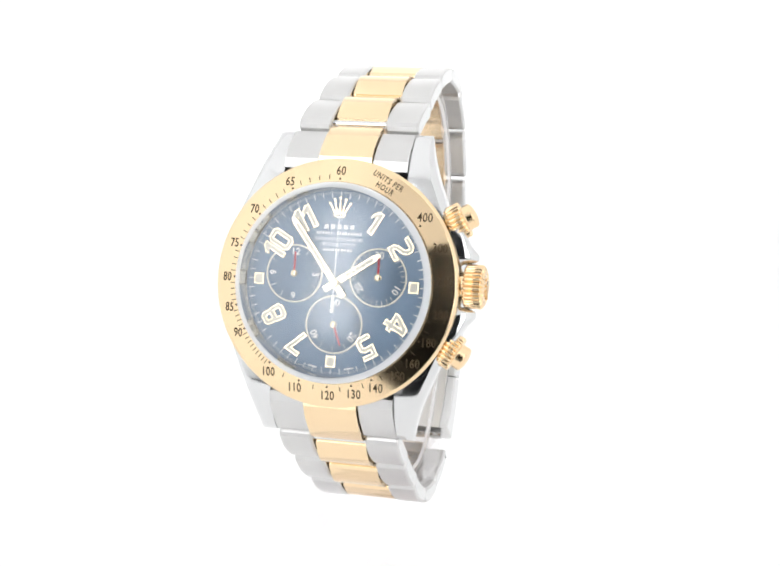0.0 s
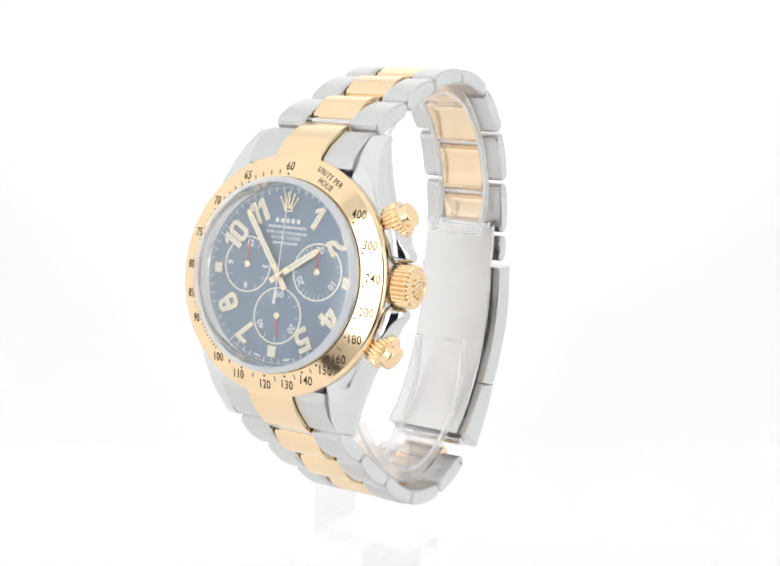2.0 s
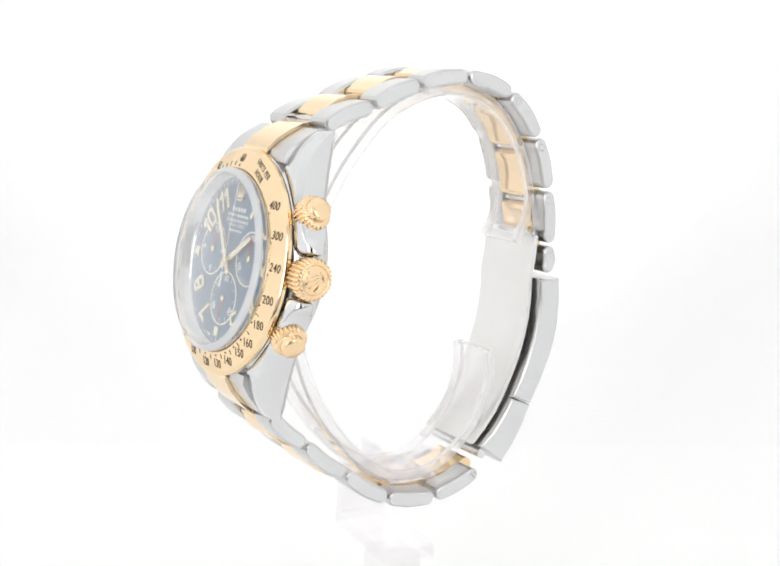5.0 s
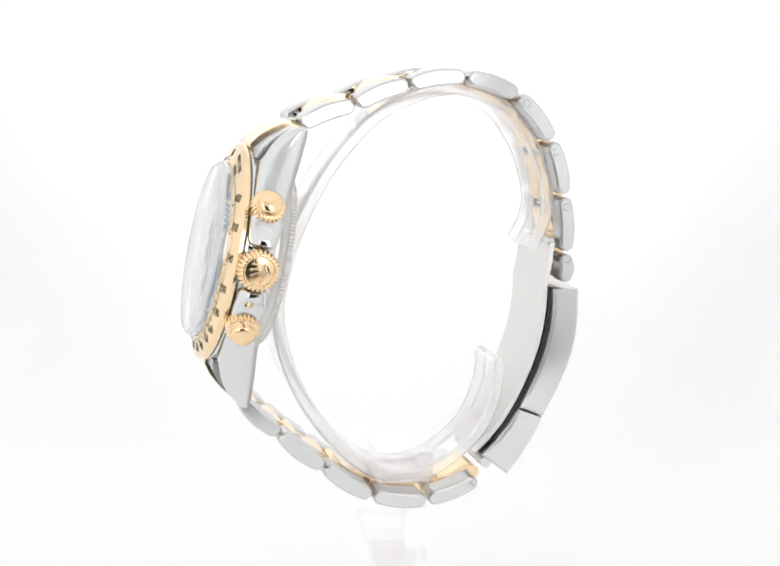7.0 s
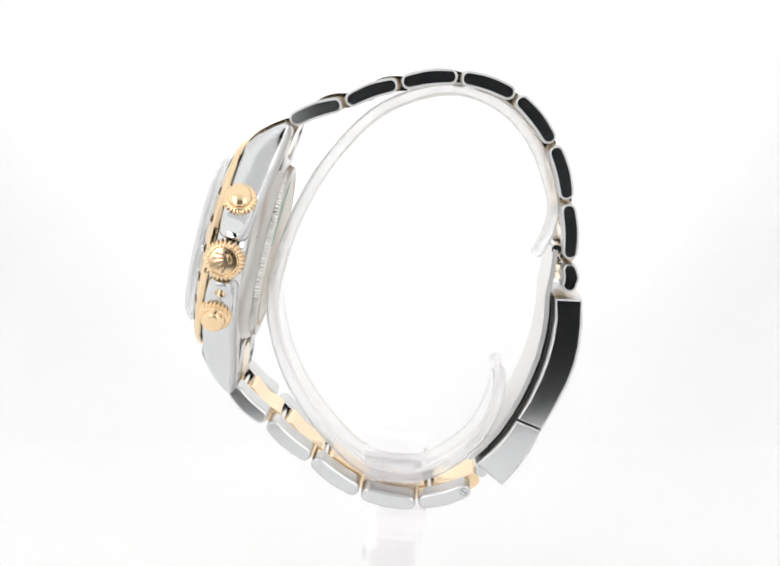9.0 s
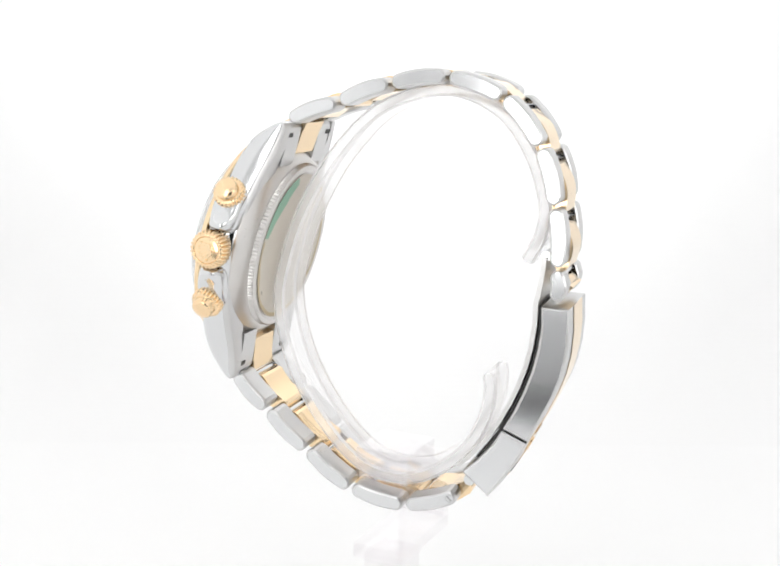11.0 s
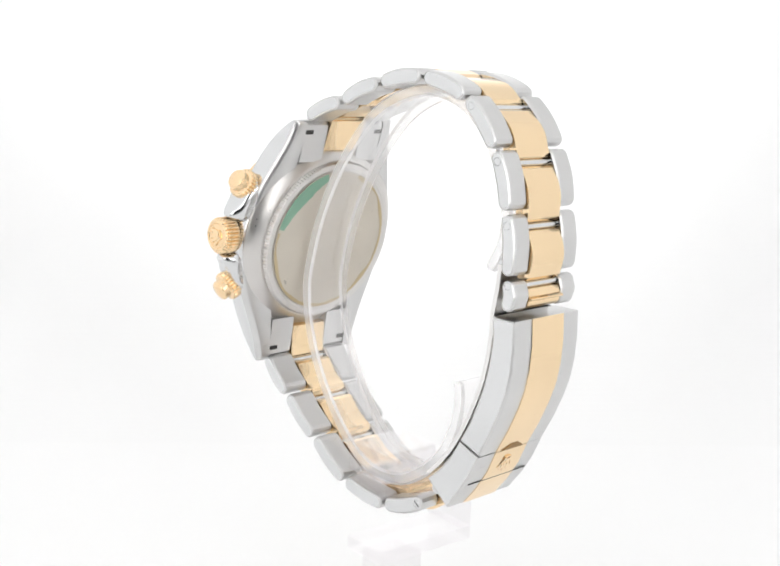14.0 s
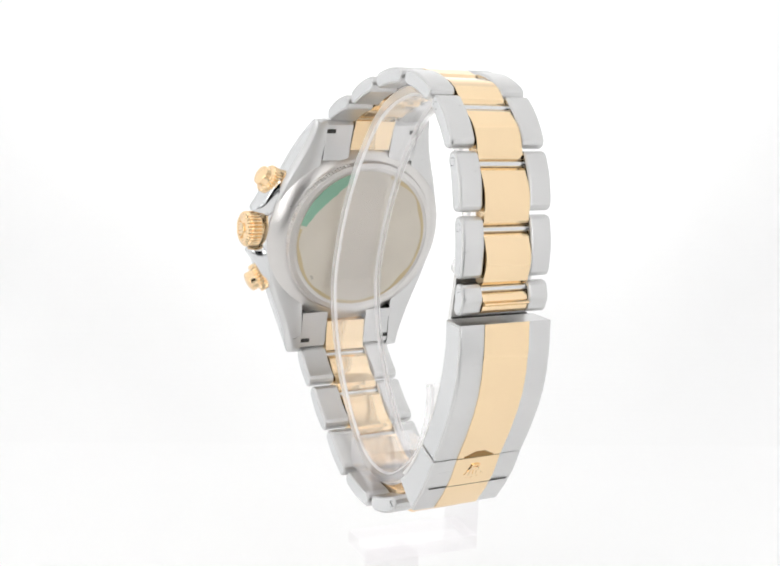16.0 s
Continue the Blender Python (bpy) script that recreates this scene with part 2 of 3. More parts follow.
def light_box():
    back, side, front, top, w = 0.16, 0.21, -0.26, 0.34, 0.004
    # one white sheet runs from the floor up the back in a soft curve
    bend, y1 = 0.06, back
    edge = -0.2
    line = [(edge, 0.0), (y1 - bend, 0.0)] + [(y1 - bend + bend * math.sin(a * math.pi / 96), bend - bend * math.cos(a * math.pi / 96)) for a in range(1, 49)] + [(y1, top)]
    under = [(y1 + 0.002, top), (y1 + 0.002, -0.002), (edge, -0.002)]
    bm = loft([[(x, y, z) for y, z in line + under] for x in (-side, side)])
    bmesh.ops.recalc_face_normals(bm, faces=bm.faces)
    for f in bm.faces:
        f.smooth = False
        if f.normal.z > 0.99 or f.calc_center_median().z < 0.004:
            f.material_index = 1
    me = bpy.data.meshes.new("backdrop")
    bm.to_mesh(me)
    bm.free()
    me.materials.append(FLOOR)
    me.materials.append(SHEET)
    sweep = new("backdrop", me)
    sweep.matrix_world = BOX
    tagged(sweep, "white seamless sweep, made to glow, lining the light box", kind="structure")
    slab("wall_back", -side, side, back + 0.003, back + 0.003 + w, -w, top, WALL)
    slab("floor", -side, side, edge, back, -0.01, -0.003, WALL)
    # unseen dark slab put under the box, so that the front reflects dark
    slab("unseen_table", -0.5, 0.5, -0.7, 0.4, -0.05, -0.012, TABLE)
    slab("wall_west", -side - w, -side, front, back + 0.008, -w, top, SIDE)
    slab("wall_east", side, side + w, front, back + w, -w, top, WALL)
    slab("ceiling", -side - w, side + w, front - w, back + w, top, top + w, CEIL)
    # unseen front walls behind the camera; the gap left in them reflects dark
    a, b, h = -0.07, 0.081, 0.2
    slab("wall_front_west", -side - w, a, front - w, front, -w, top, FRONT_WALL)
    slab("wall_front_east", b, side + w, front - w, front, -w, top, FRONT_WALL)
    slab("wall_front_top", a, b, front - w, front, h, top, FRONT_WALL)
    # upright strips out of view beside the opening, added for their reflections
    slab("unseen_strip_1", -0.152, -0.072, front + 0.001, front + 0.004, 0.05, 0.27, STRIP_GLOW)
    slab("unseen_strip_2", 0.086, 0.178, front + 0.001, front + 0.004, 0.05, 0.24, STRIP_GLOW_DIM)


light_box()


# ---- the watch ----
def tagged_root(name, label, category):
    ob = new(name)
    ob.empty_display_size = 0.01
    return tagged(ob, label, category)


watch = tagged_root("wristwatch", "two-tone steel and gold chronograph wristwatch with a blue dial", "watch")
CX, CY = 0.2, -0.1     # the dial's middle


def shifted(bm, x=CX, y=CY, z=0):
    bmesh.ops.translate(bm, vec=(x, y, z), verts=bm.verts)
    return bm


def bezel_z(r):
    return 0.06 - (r - 17.3) * 0.31


def build_case():
    band = lathe([(14.6, -1.9), (18.3, -1.7), (19.0, -1.9), (19.35, -2.6), (19.5, -4.4), (19.3, -6.2), (18.7, -7.3), (17.8, -7.8), (14, -7.8)], 160)
    case = part("case", shifted(band), STEEL, watch, "polished steel case body")
    # lugs, one at each corner
    for sx in (1, -1):
        for sy in (1, -1):
            rows = smooth_path([(6, 13.5, 18.5, -2.2, -7.5), (10, 11.5, 17.3, -2.1, -7.8), (14, 10.2, 15.7, -2.2, -8.3), (17.5, 10.0, 14.3, -2.75, -8.9),
                                (20.5, 10.0, 13.35, -4.1, -9.35), (22.6, 10.0, 12.85, -5.8, -9.55), (23.8, 10.0, 12.6, -7.2, -9.5), (24.25, 10.1, 12.4, -8.2, -9.25)], 4)
            secs = []
            for y, xi, xo, zt, zb in rows:
                h = zt - zb
                c = min(1.0, h / 4)
                secs.append([(sx * a, sy * y, z) for a, z in ((xi, zt + 0.05), (xo - 1.5, zt), (xo - 0.95, zt - 0.12 * c), (xo - 0.3, zt - 0.75 * c), (xo - 0.05, zt - 1.2 * c), (xo + 0.05, zt - 0.45 * h),
                                                              (xo, zb + 1.1 * c), (xo - 0.12, zb + 0.8 * c), (xo - 0.75, zb + 0.12), (xo - 1.0, zb), (xi, zb))])
            bm = rounded(loft(secs), 0.16, 2, 40)
            bmesh.ops.recalc_face_normals(bm, faces=bm.faces)
            for f in bm.faces:
                f.normal_update()
                if f.normal.z < -0.3:
                    f.material_index = 1
            part("lug", shifted(bm), [STEEL, BRUSHED], case, "polished curved steel lug", 30)
    # guards on both sides of the crown
    for s in (1, -1):
        secs = []
        for x, y0, y1, z0, z1 in smooth_path([(17.5, 2.6, 11.5, -7.3, -1.8), (19.3, 3.0, 9.0, -7.0, -1.9), (20.4, 3.4, 6.6, -6.5, -2.3), (21.3, 3.6, 5.5, -5.9, -2.9), (21.8, 3.9, 4.9, -5.3, -3.5)], 3):
            y, z, b, h = 0.7 + s * (y0 + y1) / 2, (z0 + z1) / 2, (y1 - y0) / 2, (z1 - z0) / 2
            ring = []
            for k in range(24):
                q = k * math.pi / 12
                cq, sq = math.cos(q), math.sin(q)
                ring.append((x, y + b * math.copysign(abs(cq) ** 0.55, cq), z + h * math.copysign(abs(sq) ** 0.55, sq)))
            secs.append(ring)
        part("crown_guard", rounded(loft(secs), 0.15, 2, 50), STEEL, case, "polished steel crown guard", 40)
    back = lathe([(18.9, -6.6), (18.9, -7.35), (18.7, -7.6), (16.45, -9.35), (16.2, -9.42), (16.0, -9.5), (15.85, -10.3), (15.6, -10.5), (14.7, -10.62), (14.45, -10.45), (0, -10.45)], 640, None, (5, 6, 150, 0.26, 0.8))
    bx, by = CX - 0.1, CY + 0.4
    cb = part("caseback", shifted(back, bx, by), BRUSHED_BACK, watch, "brushed steel screw-down caseback with fluted rim")
    film = flat([polar(14.05 + 0.1 * math.sin(5 * a * 0.0174), a) for a in range(0, 360, 3)], -10.55, 0.1)
    part("protective_film", shifted(film, bx, by), FILM, cb, "milky protective film")
    # the green edge of the film, and its yellowed rim
    arc = [polar(14.0, a) for a in range(14, 79, 3)] + [polar(12.9 - 1.5 * max(0, math.sin((a - 10) * 0.046)) + 0.3 * noise.noise((a * 0.15, 3, 0)), a) for a in range(77, 13, -3)]
    part("green_edge", shifted(flat(arc, -10.61, 0.05), bx, by), GREEN, cb, "green crescent of the film")
    rim = [polar(14.0, a) for a in range(80, 345, 5)] + [polar(13.4 - 0.9 * noise.noise((a * 0.05, 0, 0)), a) for a in range(340, 79, -5)]
    part("yellowed_rim", shifted(flat(rim, -10.61, 0.05), bx, by), TARNISH, cb, "yellowed rim of the film")


def build_bezel():
    bz = lathe([(15.45, -0.6), (15.45, bezel_z(15.5) - 0.15), (15.6, bezel_z(15.6)), (15.64, bezel_z(15.64)), (18.8, bezel_z(18.8)), (18.84, bezel_z(18.84)), (19.14, -0.66), (19.3, -0.9), (19.3, -1.45), (19.1, -1.65), (18.2, -1.7)], 192)
    bezel = part("bezel", shifted(bz), GOLD, watch, "polished yellow gold bezel engraved with a speed scale", 25)
    # a dark ring puts the shade into the gap under the bezel
    groove_shade = lathe([(18.2, -1.66), (18.9, -1.72), (18.9, -1.95), (18.2, -1.95)], 128)
    part("groove_shade", shifted(groove_shade), SHADE, bezel)

    def laid(bm):
        for v in bm.verts:
            v.co.z += bezel_z(math.hypot(v.co.x, v.co.y)) + 0.02
        return shifted(bm)

    marks = (60, 65, 70, 75, 80, 85, 90, 100, 110, 120, 130, 140, 150, 160, 180, 200, 240, 300, 400)
    for u in marks:
        true = 21600 / u % 360
        lean = {400: -2.5, 300: -3.2, 240: -4.4, 200: -5.2, 180: -2.0, 160: -3.5, 150: -2.5, 110: 1.5, 100: -2.0}.get(u, 0)
        x, y = polar(17.35, true + lean)
        part("numeral", laid(lettering(str(u), 1.95, x, y, 0, 0, 0.03, 0.018, 1.08, 0.74)), BLACK, bezel, "black engraved numeral")
    x, y = polar(17.75, 25)
    part("inscription", laid(lettering("UNITS PER", 1.3, x, y, -29, 0, 0.03, 0.012, 1.25, 0.72)), BLACK, bezel, "black engraved words")
    x, y = polar(16.45, 25.5)
    part("inscription", laid(lettering("HOUR", 1.3, x, y, -29, 0, 0.03, 0.012, 1.25, 0.72)), BLACK, bezel, "black engraved word")
    ticks = []
    for u in list(range(61, 100)) + [105, 115, 125, 135, 145, 155, 170, 190]:
        if u in marks:
            continue
        a = 21600 / u % 360
        r0, r1 = (16.0, 16.75)
        ticks.append(tick(r0, r1, a, 0.11, 0))
    for u in marks:
        a = 21600 / u % 360
        x, y = polar(16.05, a)
        ticks.append(flat([(x + 0.17 * math.cos(k * 0.785), y + 0.17 * math.sin(k * 0.785)) for k in range(8)], 0, 0.03))
    tagged(part("scale_marks", laid(many(ticks)), BLACK, bezel, "black engraved ticks and dots", 0), kind="stuff")
    glass = lathe([(15.4, -0.4), (15.4, 1.75), (14.75, 2.3), (14.6, 2.38), (0, 2.43)], 128)
    cr = part("crystal", shifted(glass), CRYSTAL, watch, "clear flat sapphire crystal")
    cr.visible_shadow = False
    bev = part("crystal_bevel", shifted(lathe([(15.43, 1.5), (15.43, 1.78), (14.78, 2.36), (14.5, 2.42)], 128)), BEVEL_GLEAM, cr, "crystal bevel, its white gleam put in as colour")
    bev.visible_shadow = False
    part("chapter_ring", shifted(lathe([(14.4, -1.05), (14.5, -0.97), (15.2, 0.75), (15.35, 0.75), (15.35, -1.1)], 128)), STEEL, watch, "steel ring inside the crystal")


ZD = -1.0


GLYPHS = {
    "0": [([(-0.85, 1.2), (-0.5, 1.55), (0.5, 1.55), (0.85, 1.2), (0.85, -1.2), (0.5, -1.55), (-0.5, -1.55), (-0.85, -1.2)], True)],
    "2": [([(-0.85, 1.5), (0.45, 1.55), (0.85, 1.2), (0.85, 0.5), (0.5, 0.1), (-0.5, -0.45), (-0.82, -0.85), (-0.82, -1.5), (0.9, -1.5)], False)],
    "5": [([(0.85, 1.5), (-0.75, 1.5), (-0.8, 0.25), (0.45, 0.3), (0.85, -0.05), (0.85, -1.15), (0.5, -1.5), (-0.85, -1.5)], False)],
    "7": [([(-0.85, 1.5), (0.85, 1.5), (0.3, 0.1), (-0.25, -1.5)], False)],
    "8": [([(-0.7, 1.25), (-0.45, 1.55), (0.45, 1.55), (0.7, 1.25), (0.72, 0.12), (-0.72, 0.12)], True),
          ([(-0.8, 0.02), (0.8, 0.02), (0.9, -0.3), (0.9, -1.25), (0.55, -1.55), (-0.55, -1.55), (-0.9, -1.25), (-0.9, -0.3)], True)],
}


def figure(n, grow, z, thick, x, y, turn):
    """A squarish dial numeral in bent bars; the one has a flag. grow: how far the outline swells."""
    pieces, put, g = [], [], grow
    for ch in str(n):
        if ch == "1":
            pts = [(-0.3 - g, -1.75 - g), (0.3 + g, -1.75 - g), (0.3 + g, 1.75 + g), (-0.25 - g, 1.75 + g), (-1.0 - g, 1.1), (-1.0 - g, 0.5 - g), (-0.3 - g, 0.85)]
            put.append((flat(pts, 0, thick), 1.7))
        elif ch == "4":
            bars = [[(0.2 - g, -1.75 - g), (0.85 + g, -1.75 - g), (0.85 + g, 1.75 + g), (0.2 - g, 1.75 + g)],
                    [(-1.4 - g, -0.95 - g), (1.4 + g, -0.95 - g), (1.4 + g, -0.4 + g), (-1.4 - g, -0.4 + g)],
                    [(-1.4 - g, -0.45), (-0.75 + g, -0.45), (0.5 + g, 1.75 + g), (-0.15 - g, 1.75 + g)]]
            put.append((many([flat(b, 0, thick + 0.008 * k) for k, b in enumerate(bars)]), 2.8))
        else:
            put.append((many([stroke(p, 0.5 + 2 * g, 0, thick + 0.006 * k, shut) for k, (p, shut) in enumerate(GLYPHS[ch])]), 2.6))
    total = sum(w for _, w in put)
    at = -total / 2
    for bm, w in put:
        shift = at + w / 2 + (0.3 if w == 1.7 else 0)
        bmesh.ops.translate(bm, vec=(shift, 0, 0), verts=bm.verts)
        pieces.append(bm)
        at += w
    bm = many(pieces)
    bmesh.ops.transform(bm, matrix=pose(x, y, z, 0, 0, turn), verts=bm.verts)
    return bm


def pointer(length, width, tail, z, clock, cx=CX, cy=CY, mat=PALE_GOLD, tip=0.25):
    pts = [(-width / 2, -tail), (width / 2, -tail), (width / 2, length - 0.9), (width * tip, length), (-width * tip, length), (-width / 2, length - 0.9)]
    bm = rounded(flat(pts, 0, 0.16), 0.04, 1)
    bmesh.ops.transform(bm, matrix=pose(cx, cy, z, 0, 0, -clock), verts=bm.verts)
    return bm


def build_dial():
    dial = part("dial", shifted(lathe([(14.8, ZD - 0.3), (14.8, ZD), (0, ZD)], 128)), DIAL, watch, "deep blue sunburst dial")
    z = ZD + 0.02
    track = []
    for k in range(300):
        if k % 5 == 0:
            track.append(tick(13.2 if k % 25 else 13.05, 14.2, k * 1.2, 0.13, z))
        else:
            track.append(tick(13.75, 14.2, k * 1.2, 0.045, z))
    tagged(part("minute_track", shifted(many(track)), WHITE, dial, "fine white minute ticks", 0), kind="stuff")
    for n in (1, 2, 4, 5, 7, 8, 10, 11):
        x, y = polar(11.6 if n in (2, 4) else 11.1, n * 30)
        num = part("numeral", shifted(figure(n, 0.15, z, 0.22, x, y, -30 * n)), PALE_GOLD, dial, "applied gold-edged numeral")
        part("lume_fill", shifted(figure(n, -0.04, z + 0.05, 0.22, x, y, -30 * n)), CREAM, num, "cream luminous fill")
    for clock, r in ((90, 12.35), (180, 12.2), (270, 12.4)):
        x, y = polar(r, clock)
        sq = part("square_marker", shifted(rounded(box(x - 0.78, x + 0.78, y - 0.88, y + 0.88, z, z + 0.25), 0.25, 2)), PALE_GOLD, dial, "applied gold-edged square marker")
        part("lume_fill", shifted(rounded(box(x - 0.6, x + 0.6, y - 0.7, y + 0.7, z + 0.1, z + 0.28), 0.15, 1)), CREAM, sq, "cream luminous fill")
    # five-pointed applied emblem at twelve
    part("emblem", shifted(crown_mark(1.15, z, 0.28), CX, CY + 11.7), PALE_GOLD, dial, "applied gold emblem with five points")
    # printed lines: two readable, the rest as bars
    part("print_bar", shifted(many([box(-2.35 + k * 1.02, -1.7 + k * 1.02, 8.35, 9.05, z, z + 0.05) for k in range(5)])), WHITE, dial, "row of white printed bars")
    part("print_bar", shifted(many([box(-3.6 + k * 0.46, -3.32 + k * 0.46, 7.45, 7.9, z, z + 0.04) for k in range(16) if k != 6])), WHITE, dial, "row of white printed bars")
    part("print_line", shifted(lettering("SUPERLATIVE CHRONOMETER", 0.72, 0, 6.75, 0, z, 0.04, 0.004, 1.05, 0.76)), WHITE, dial, "white printed words")
    part("print_line", shifted(lettering("OFFICIALLY CERTIFIED", 0.72, 0, 5.95, 0, z, 0.04, 0.004, 1.05, 0.76)), WHITE, dial, "white printed words")
    part("print_bar", shifted(many([box(-2.4 + k * 0.48, -2.1 + k * 0.48, 4.9, 5.3, z, z + 0.04) for k in range(10)])), WHITE, dial, "row of white printed bars")
    # two small print marks beside six
    for s in (-1, 1):
        b = box(-0.75, 0.75, -0.12, 0.12, z, z + 0.04)
        bmesh.ops.transform(b, matrix=pose(s * 2.9, -13.1, 0, 0, 0, s * 13), verts=b.verts)
        part("print_bar", shifted(b), WHITE, dial, "small white printed bar")
    # counters
    spec = ((-6.75, 1.1, ((0, "12"), (90, "3"), (180, "6"), (270, "9")), 12, 3), (6.65, 1.2, ((0, "30"), (120, "10"), (240, "20")), 30, 5), (0.1, -6.45, ((0, "60"), (120, "20"), (240, "40")), 12, 1))
    for cx, cy, words, count, step in spec:
        rec = lathe([(4.35, 0.0), (4.3, 0.02), (0, 0.02)], 64)
        sub = part("counter", shifted(rec, CX + cx, CY + cy, ZD), DIAL, dial, "blue counter with a cream ring")
        ring = lathe([(4.3, 0.03), (4.3, 0.09), (4.56, 0.09), (4.56, 0.0)], 96)
        part("counter_ring", shifted(ring, CX + cx, CY + cy, ZD), CREAM, sub, "cream ring")
        tk = [tick(3.35 if count == 12 else 3.5, 4.25, k * 360 / count, 0.1, 0.03) for k in range(count) if all(abs((k * 360 / count - w[0] + 180) % 360 - 180) > 13 for w in words)]
        part("counter_ticks", shifted(many(tk), CX + cx, CY + cy, ZD), WHITE, sub, "fine white ticks", 0)
        for clock, w in words:
            x, y = polar(3.45, clock)
            part("counter_numeral", shifted(lettering(w, 1.5, x, y, -clock, 0.03, 0.03, 0.04), CX + cx, CY + cy, ZD), WHITE, sub, "white printed numeral")
        if cy > 0:
            hand = flat([(-0.17, -0.5), (0.17, -0.5), (0.12, 3.4), (-0.12, 3.4)], 0.18, 0.08)
            part("counter_pointer", shifted(hand, CX + cx, CY + cy, ZD), RED, sub, "red pointer at zero")
            part("counter_hub", shifted(lathe([(0.55, 0.05), (0.55, 0.3), (0.4, 0.38), (0, 0.38)], 24), CX + cx, CY + cy, ZD), PALE_GOLD, sub, "pale gold hub")
    # the centre
    for nm, ln, wd, tl, zz, ck in (("hour_pointer", 8.3, 1.0, 2.0, ZD + 0.55, 55.7), ("minute_pointer", 12.2, 0.95, 2.6, ZD + 0.8, 323.2)):
        h = part(nm, pointer(ln, wd, tl, zz, ck), PALE_GOLD, watch, "pale gold baton pointer with cream fill")
        fill = flat([(-wd * 0.27, 2.0), (wd * 0.27, 2.0), (wd * 0.27, ln - 1.2), (-wd * 0.27, ln - 1.2)], 0.12, 0.07)
        bmesh.ops.transform(fill, matrix=pose(CX, CY, zz, 0, 0, -ck), verts=fill.verts)
        part("lume_fill", fill, CREAM, h, "cream luminous fill")
    sw = join(flat([(-0.09, -2.2), (0.09, -2.2), (0.05, 13.2), (-0.05, 13.2)], 0, 0.08), flat([(-0.28, -4.6), (0.28, -4.6), (0.22, -2.2), (-0.22, -2.2)], 0, 0.1))
    bmesh.ops.transform(sw, matrix=pose(CX, CY, ZD + 1.1, 0, 0, -1), verts=sw.verts)
    part("sweep_pointer", sw, WHITE, watch, "thin pale sweep pointer at twelve")
    part("centre_hub", shifted(lathe([(0.75, ZD), (0.75, ZD + 1.15), (0.5, ZD + 1.35), (0, ZD + 1.38)], 32)), PALE_GOLD, watch, "pale gold centre hub")


def small_seconds():
    """The running seconds pointer, on its own pivot."""
    bm = join(flat([(-0.17, -0.5), (0.17, -0.5), (0.12, 3.4), (-0.12, 3.4)], 0.18, 0.08))
    ob = part("seconds_pointer", bm, RED, watch, "running red seconds pointer")
    hub = part("counter_hub", lathe([(0.55, 0.05), (0.55, 0.3), (0.4, 0.38), (0, 0.38)], 24), PALE_GOLD, ob, "pale gold hub")
    return ob


def knob(name, at, axis_clock, spec, flutes, label, collar):
    """A turned gold knob that points outwards from the case. spec: (r, h) pairs."""
    m = pose(at[0], at[1], at[2], 0, 0, 90 - axis_clock) @ pose(0, 0, 0, 0, 90, 0)
    ob = part(name, lathe(spec, 240, m, flutes), GOLD_SATIN, watch, label, 55)
    part("collar", lathe(collar, 48, m), GOLD, ob, "plain gold collar")
    return ob, m


def build_knobs():
    crown, m = knob("winding_crown", (19.3, 0.7, -4.1), 90, [(0, 0.6), (3.0, 0.6), (3.35, 0.8), (3.45, 1.0), (3.45, 3.2), (3.3, 3.5), (2.8, 3.85), (2.5, 3.95), (2.4, 3.9), (2.3, 3.75), (1.3, 3.8), (0, 3.82)],
                    (2, 5, 28, 0.42, 2.0), "fluted yellow gold winding crown", [(2.2, -0.8), (2.2, 0.7)])
    part("crown_face", lathe([(2.25, 3.6), (2.25, 3.78), (1.7, 3.9), (1.0, 4.03), (0, 4.1)], 64, m), GOLD_SATIN, crown, "satin gold end face")
    em = rounded(crown_mark(1.15, 3.75, 0.45), 0.07, 2)
    bmesh.ops.transform(em, matrix=m @ pose(0, 0, 0, 0, 0, 120), verts=em.verts)
    part("emblem", em, GOLD, crown, "raised emblem with five points")
    for s in (1, -1):
        a = 90 - s * 29
        x, y = polar(18.6, a)
        knob("pusher", (x, y + (0.35 if s > 0 else 0.75), -4.2), a, [(0, 1.0), (2.5, 1.0), (2.75, 1.15), (2.85, 1.35), (2.85, 3.3), (2.7, 3.5), (2.1, 3.55), (2.0, 3.6), (1.95, 3.8), (1.95, 4.7), (1.87, 4.92), (1.7, 5.06), (1.3, 5.22), (0.7, 5.36), (0, 5.42)],
             (2, 5, 24, 0.34, 2.0), "fluted yellow gold screw-down pusher", [(1.9, -0.8), (2.2, 0.2), (2.35, 1.0), (2.0, 1.15), (2.0, 1.6)])


# joints of the bracelet, (y, z), from the lugs over the top to the clasp, and below
TOP = [(24.6, -8.4), (30.0, -17.0), (35.5, -25.55), (39.05, -35.3), (38.1, -45.6), (31.6, -53.9), (22.5, -58.85), (12.4, -61.9), (6.7, -63.2)]
LOW = [(-24.0, -8.3), (-28.9, -16.3), (-33.8, -25.6), (-38.0, -35.6), (-37.5, -46.3), (-32.2, -55.3)]


def along(points, s):
    """The place and heading at the joint number s, with a fraction."""
    k = max(0, min(len(points) - 2, int(math.floor(s))))
    f = s - k
    a, b = Vector(points[k]), Vector(points[k + 1])
    return a + (b - a) * f, (b - a).normalized()


